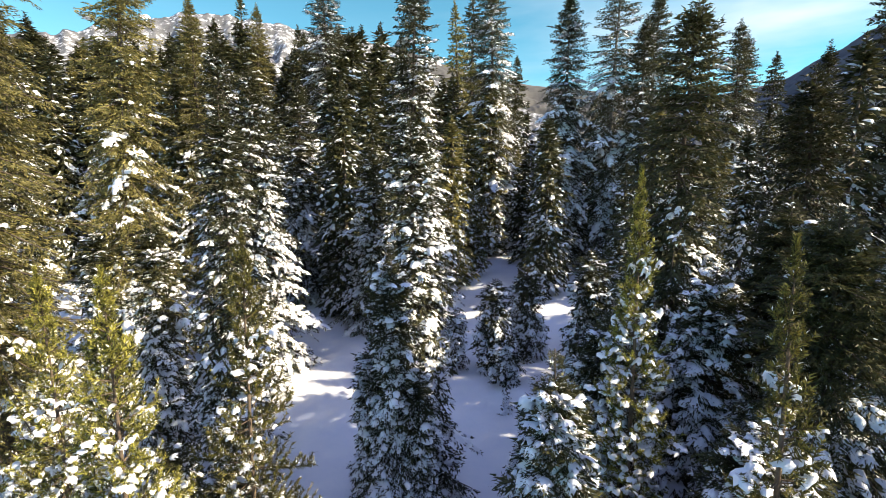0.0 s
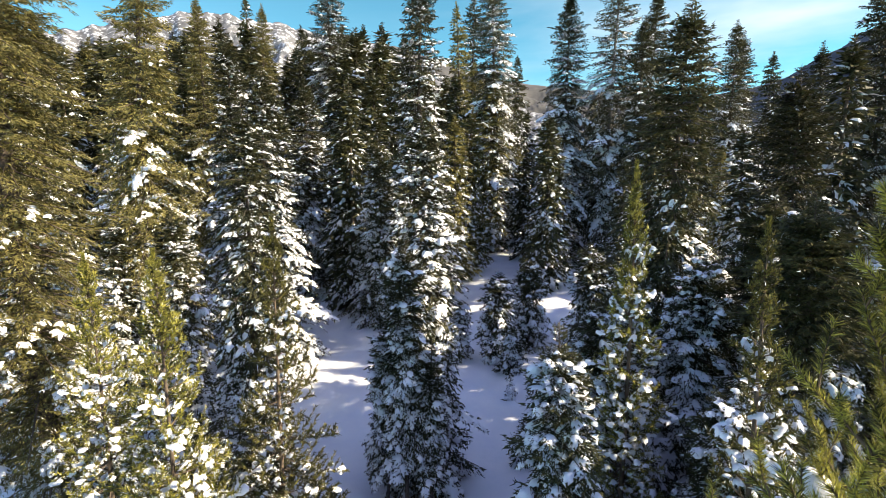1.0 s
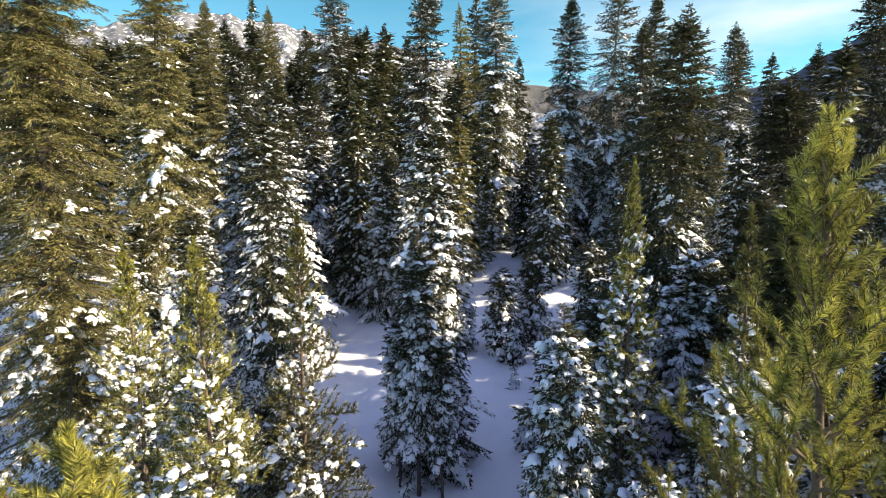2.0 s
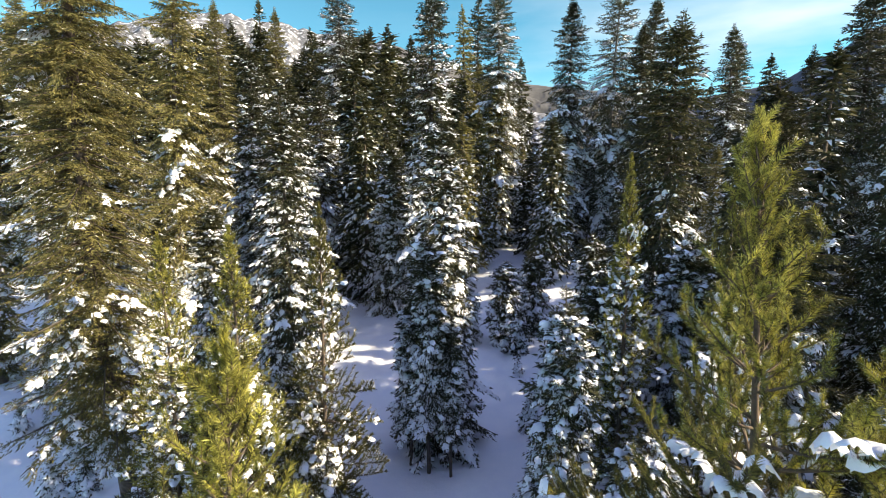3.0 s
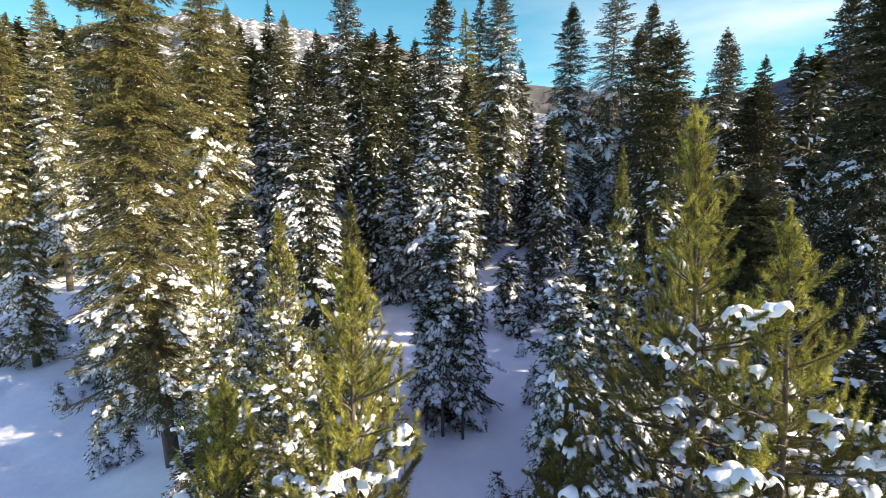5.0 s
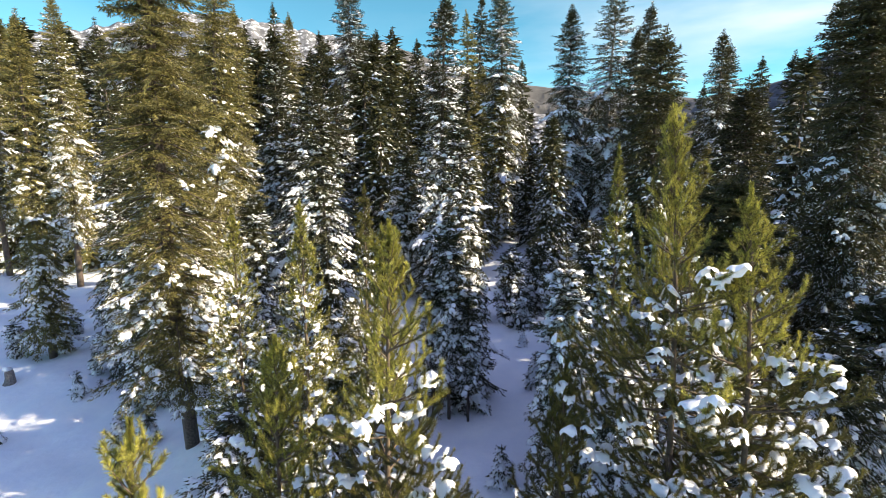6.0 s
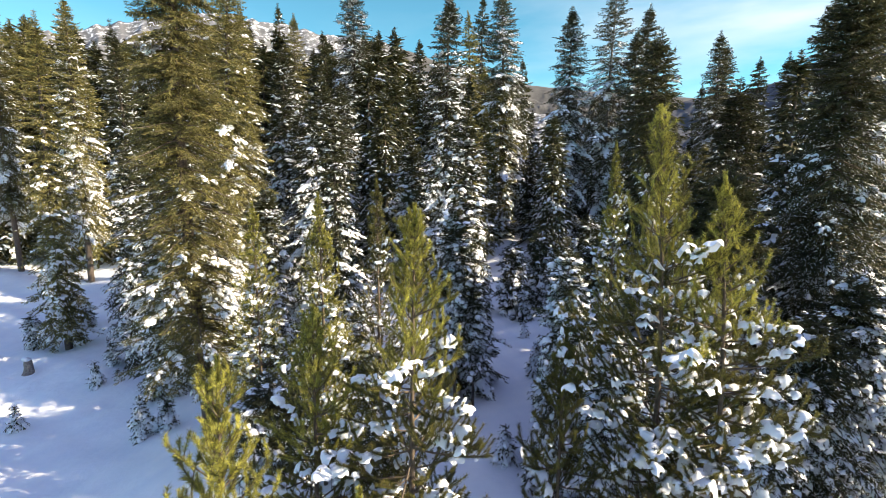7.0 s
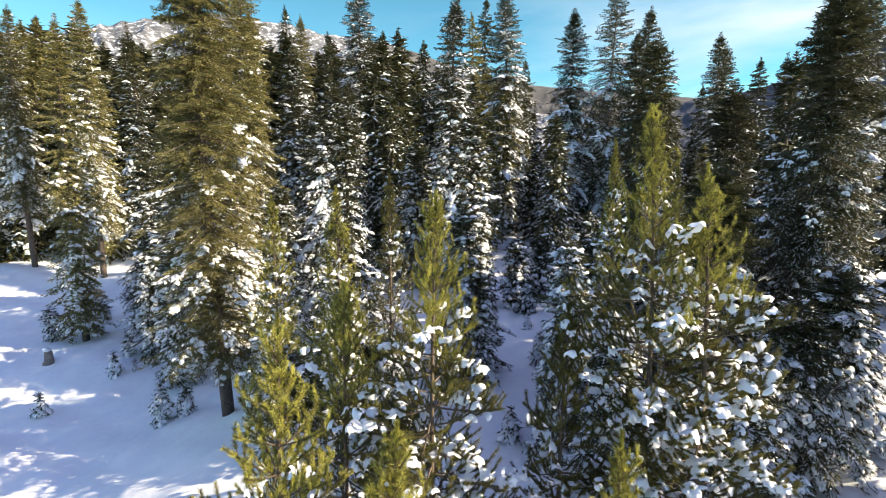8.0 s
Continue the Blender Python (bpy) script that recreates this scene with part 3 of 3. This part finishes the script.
conifer("fir", -1.30, 26.07, 20.88, 3.0, "tall fir, its sunlit flank heavy with snow", 0.9, 141, 1, FIR)
conifer("fir", -11.10, 12.28, 24.66, 2.7, "large old fir coloured sunlit olive-green at the clearing's edge", 0.75, 142, 0, FIR_SUNLIT, dense=1.35, bare=0.10, snow_from=0.54, spread=0.45, rime=0.05)

conifer("fir", 10.30, 8.50, 15.70, 2.4, "large dark fir in shade, snow on its lower boughs", 0.32, 145, 0, FIR, dense=1.3, snow_from=0.20, rime=0.14)

# middle distance
for i, (x, y, top, r, s) in enumerate([
    (6.60, 13.36, 15.01, 2.3, 0.75), (10.00, 13.85, 13.33, 2.1, 0.55), (-0.90, 13.62, 12.02, 1.8, 1.0),
    (-19.00, 20.98, 11.10, 1.8, 0.7), (-15.90, 17.24, 6.10, 1.4, 0.8), (5.80, 19.16, 7.50, 1.5, 0.9), (6.00, 10.61, 8.35, 1.8, 1.4), (1.60, 6.83, 7.75, 1.1, 1.4),
    (-6.6, 11.0, 4.0, 1.3, 1.0), (-4.5, 9.3, 4.4, 1.4, 1.0), (3.6, 10.2, 7.4, 1.8, 1.6), (2.7, 5.2, 5.6, 1.4, 1.6),
    (4.9, 7.0, 6.6, 1.8, 1.6), (6.9, 8.6, 9.8, 2.0, 0.9), (7.9, 11.2, 9.8, 2.1, 0.9), (5.0, 3.6, 5.2, 1.5, 1.4), (-2.9, 3.0, 4.4, 1.4, 1.0), (-6.0, 5.0, 4.6, 1.5, 1.0),
    (4.2, 24.0, 6.0, 1.4, 0.9), (7.4, 23.0, 7.0, 1.6, 0.8), (7.0, 17.0, 8.2, 1.8, 0.9), (-7.9, 20.0, 7.0, 1.5, 0.9), (-10.2, 17.2, 9.0, 1.7, 0.9),
    (-8.90, 10.78, 3.40, 1.1, 1.0), (2.40, 22.06, 5.75, 1.3, 0.9), (2.80, 20.27, 3.55, 0.7, 0.9),
    # the last four firs are added, mostly hidden, to cast shade on the clearing
    (13.5, 12.0, 10.0, 2.0, 0.10), (11.8, 11.2, 8.8, 2.0, 0.2), (9.3, 6.4, 6.8, 1.8, 0.6), (7.2, 5.0, 6.2, 1.7, 0.7), (-17.5, 27.0, 11.5, 1.9, 0.8), (-20.5, 30.5, 12.5, 2.0, 0.8), (-14.3, 20.1, 8.5, 1.6, 0.7), (-11.3, 27.5, 14.0, 2.1, 0.8),
]):
    conifer("fir", x, y, top, r * 1.2, "dark fir loaded with clumps of snow", s, 160 + i, 0 if y < 12 else 1, FIR, dense=1.5 if s < 0.5 else 1.1, snow_from=0.28 if top > 9.5 and x > 5 else 0.0, rime=0.16 if s > 0.5 else 0.05)

for i, (x, y, top, r) in enumerate([(-1.25, 11.9, 8.6, 1.35), (-1.85, 12.3, 6.3, 0.95), (-0.55, 11.7, 5.8, 0.9)]):
    conifer("fir", x, y, top, r, "thin-stemmed shaded fir with snow on drooping twigs", 0.7, 190 + i, 0, FIR, dense=1.1, bare=0.28, spread=1.4, rime=0.2, girth=0.6)

# young pines: x, y, top, radius, snow, detail, dark (shade-toned needles), slimness
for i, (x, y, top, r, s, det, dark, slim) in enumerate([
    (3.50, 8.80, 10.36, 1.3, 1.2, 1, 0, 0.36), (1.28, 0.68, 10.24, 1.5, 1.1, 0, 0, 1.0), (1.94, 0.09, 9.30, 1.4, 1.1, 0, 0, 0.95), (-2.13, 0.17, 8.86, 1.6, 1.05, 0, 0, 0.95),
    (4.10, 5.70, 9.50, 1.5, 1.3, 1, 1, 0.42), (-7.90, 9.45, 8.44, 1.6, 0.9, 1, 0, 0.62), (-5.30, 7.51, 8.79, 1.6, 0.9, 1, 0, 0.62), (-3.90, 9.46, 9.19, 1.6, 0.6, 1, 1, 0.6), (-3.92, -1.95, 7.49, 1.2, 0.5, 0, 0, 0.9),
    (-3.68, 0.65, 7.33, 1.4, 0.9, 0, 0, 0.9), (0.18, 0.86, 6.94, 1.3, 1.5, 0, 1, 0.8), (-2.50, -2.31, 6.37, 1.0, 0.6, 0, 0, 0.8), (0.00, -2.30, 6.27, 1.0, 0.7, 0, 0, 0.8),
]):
    conifer("pine", x, y, top, r, SHADED if dark else YOUNG, s, 200 + i, det, PINE_SHADED if dark else PINE, bare=0.1, slim=slim, dense=2.0 if slim < 0.4 else 1.4 if det else 1.3)

# the forest behind and around: a few forms, set many times
fill = random.Random(11)
FORMS = [conifer("fir", 0, 0, 0, r, FAR_FIR, s, 300 + k, 2, FIR_SUNLIT if k in (1, 4) else FIR, height=h, at_origin=True)
         for k, (h, r, s) in enumerate([(15, 2.3, 0.8), (17, 2.4, 0.65), (13, 2.2, 0.9), (19, 2.6, 0.7), (16, 2.1, 0.75), (11, 2.0, 0.9)])]
HEIGHTS = [15, 17, 13, 19, 16, 11]
spots = []


def trail(x, y):
    """The open way through the trees."""
    return abs(x - (1.9 + 0.17 * (y - 18))) < 2.3 and y < 40


def plant(x, y, size):
    k = fill.randrange(6)
    z = float(ground_height(x, y)) - 0.1
    sc = size / HEIGHTS[k]
    m = pose(x, y, z, 0, 0, fill.uniform(0, 360)) @ Matrix.Diagonal((sc * fill.uniform(1.05, 1.35), sc * fill.uniform(1.05, 1.35), sc, 1))
    if k in used:
        ob = copy_thing(FORMS[k], m)
    else:
        ob = FORMS[k]
        used.add(k)
    ob.matrix_basis = m
    spots.append((x, y))


used = set()
tries = 0
while len(spots) < 125 and tries < 12000:
    tries += 1
    y = 30 + 42 * fill.random()
    x = fill.uniform(-1.05, 0.85) * (y + 14)
    if trail(x, y) or any((x - a) ** 2 + (y - b) ** 2 < 5 + y * 0.09 for a, b in spots) or (x < -12 and y < 42) :
        continue
    cap = 9 + (y + 7) * (0.32 if x < -0.74 * y else 0.25 if x < -0.32 * y else 0.215 if x < 0.02 * y else 0.165) - float(ground_height(x, y))
    plant(x, y, max(7, cap * fill.uniform(0.62, 1.0)))
tries, goal = 0, len(spots) + 60
while len(spots) < goal and tries < 9000:
    tries += 1
    y = fill.uniform(44, 84)
    x = fill.uniform(-0.80, 0.10) * (y + 7)
    if any((x - a) ** 2 + (y - b) ** 2 < 6 for a, b in spots):
        continue
    cap = 9 + (y + 7) * (0.26 if x < -0.53 * y else 0.284 if x < -0.12 * y else 0.215) - float(ground_height(x, y))
    plant(x, y, cap * fill.uniform(0.86, 1.04))


def far_wood(count):
    """The woods farther off, joined, since nobody could count them."""
    kinds = []
    for form in FORMS[:4]:
        bits = []
        for ob in form.children:
            me = ob.data
            v = np.zeros(len(me.vertices) * 3, dtype=np.float32)
            me.vertices.foreach_get("co", v)
            t = np.zeros(len(me.polygons) * 3, dtype=np.int32)
            me.loops.foreach_get("vertex_index", t)
            v, t = v.reshape(-1, 3), t.reshape(-1, 3)
            if ob.name.startswith("crown"):
                kept = v[t][::3]
                kept = kept.mean(axis=1, keepdims=True) + (kept - kept.mean(axis=1, keepdims=True)) * 1.7
                v, t = kept.reshape(-1, 3), np.arange(len(kept) * 3).reshape(-1, 3)
            bits.append((v, t, {"trunk": 0, "crown": 1, "snow_load": 2}[ob.name.split(".")[0]]))
        kinds.append(bits)
    chunks, slots, placed = [], [], []
    while len(placed) < count:
        y = fill.uniform(74, 118)
        x = fill.uniform(-1.0, 0.95) * (y + 9)
        if any((x - a) ** 2 + (y - b) ** 2 < 9 for a, b in placed + spots):
            continue
        placed.append((x, y))
        k = fill.randrange(4)
        cap = 9 + (y + 7) * (0.30 if x < -0.74 * y else 0.262 if x < -0.53 * y else 0.287 if x < -0.1 * y else 0.215 if x < 0.02 * y else 0.165) - float(ground_height(x, y))
        sc = cap * fill.uniform(0.78, 1.03) / HEIGHTS[k]
        a = fill.uniform(0, 6.28)
        turn = sc * np.array([[1.25 * math.cos(a), -1.25 * math.sin(a), 0], [1.25 * math.sin(a), 1.25 * math.cos(a), 0], [0, 0, 1]])
        for v, t, slot in kinds[k]:
            chunks.append((v @ turn.T + np.array([x, y, float(ground_height(x, y)) - 0.1]), t))
            slots.append(np.full(len(t), slot))
    v, t = join(chunks)
    me = tri_mesh("far_wood", v, t, BARK)
    me.materials.append(FIR)
    me.materials.append(SNOW)
    me.polygons.foreach_set("material_index", np.concatenate(slots).astype(np.int32))
    tagged(new("far_wood", me), "distant dark fir woods flecked with snow", "woods", kind="stuff")


far_wood(95)
# mostly unseen firs added beyond the sunward edge to keep the glade in shade
for x, y, size in [(15.5, 0, 12.5), (15, 5.0, 10.5), (15.3, 2.6, 11), (8.8, 1.6, 13), (20, 13, 14), (23, 18, 18), (29, 14, 17), (33, 20, 20), (19, -3, 14), (26, -6, 17), (35, 8, 20), (34, -4, 19), (18, 22, 14)]:
    plant(x, y, size)


# small growth in the clearing and along the trail: x, y, height, radius
for i, (x, y, h, r) in enumerate([(-20.9, 21.0, 1.7, 0.45), (-20.1, 18.5, 1.5, 0.5), (-21.6, 15.2, 1.3, 0.5), (-14.7, 13.5, 2.0, 0.6), (-13.9, 14.0, 1.6, 0.6), (-26.5, 27.0, 1.7, 0.8), (-19.3, 19.0, 0.8, 0.3),
                                  (-27.5, 23.5, 2.4, 0.9), (2.5, 18.3, 0.9, 0.35), (4.3, 28.5, 2.0, 0.8), (5.4, 31.0, 2.2, 0.8), (0.6, 22.5, 3.2, 1.0), (3.4, 15.5, 1.2, 0.4), (0.2, 7.8, 1.3, 0.5), (2.4, 14.3, 1.6, 0.55), (2.7, 12.6, 1.3, 0.5), (1.9, 11.0, 1.1, 0.4), (-6.9, 20.6, 1.0, 0.5), (-5.6, 15.6, 0.9, 0.4)]):
    conifer("fir", x, y, 0, r, "small snow-covered fir sapling standing in deep snow", 1.0, 400 + i, 1, FIR, height=h, bare=0.02, category="sapling", dense=0.8, rime=0.4)


def stump(x, y):
    """A broken stump with a cap of snow."""
    thing = new("tree_stump")
    thing.location = (x, y, float(ground_height(x, y)) - 0.1)
    tagged(thing, "broken grey tree stump capped with snow", "stump")
    hs = np.array([0, 0.15, 0.4, 0.7, 0.85])
    v, t = tube(np.stack([0.03 * np.sin(hs * 4), 0.02 * hs, hs], -1), np.array([0.36, 0.27, 0.23, 0.21, 0.17]), 10)
    part("stump_wood", tri_mesh("stump_wood", v, t, DEAD, False), thing)
    v, t = clump(np.random.default_rng(5), 0.27, 0.25, 0.22, 3)
    part("snow_cap", tri_mesh("snow_cap", v + np.array([0, 0, 0.84]), t, SNOW, True), thing, "rounded cap of white snow")


stump(-25.3, 20.4)

# the wood closes the glade behind as well
for x, y, size in [(-14, -20, 13), (-8, -24, 15), (-2, -22, 12), (5, -25, 16), (11, -20, 14), (17, -24, 16), (-20, -14, 14), (-25, -5, 15), (-27, -20, 16), (22, -15, 16), (-31, 3, 17), (0, -32, 17), (-13, -32, 16), (13, -33, 17)]:
    plant(x, y, size)
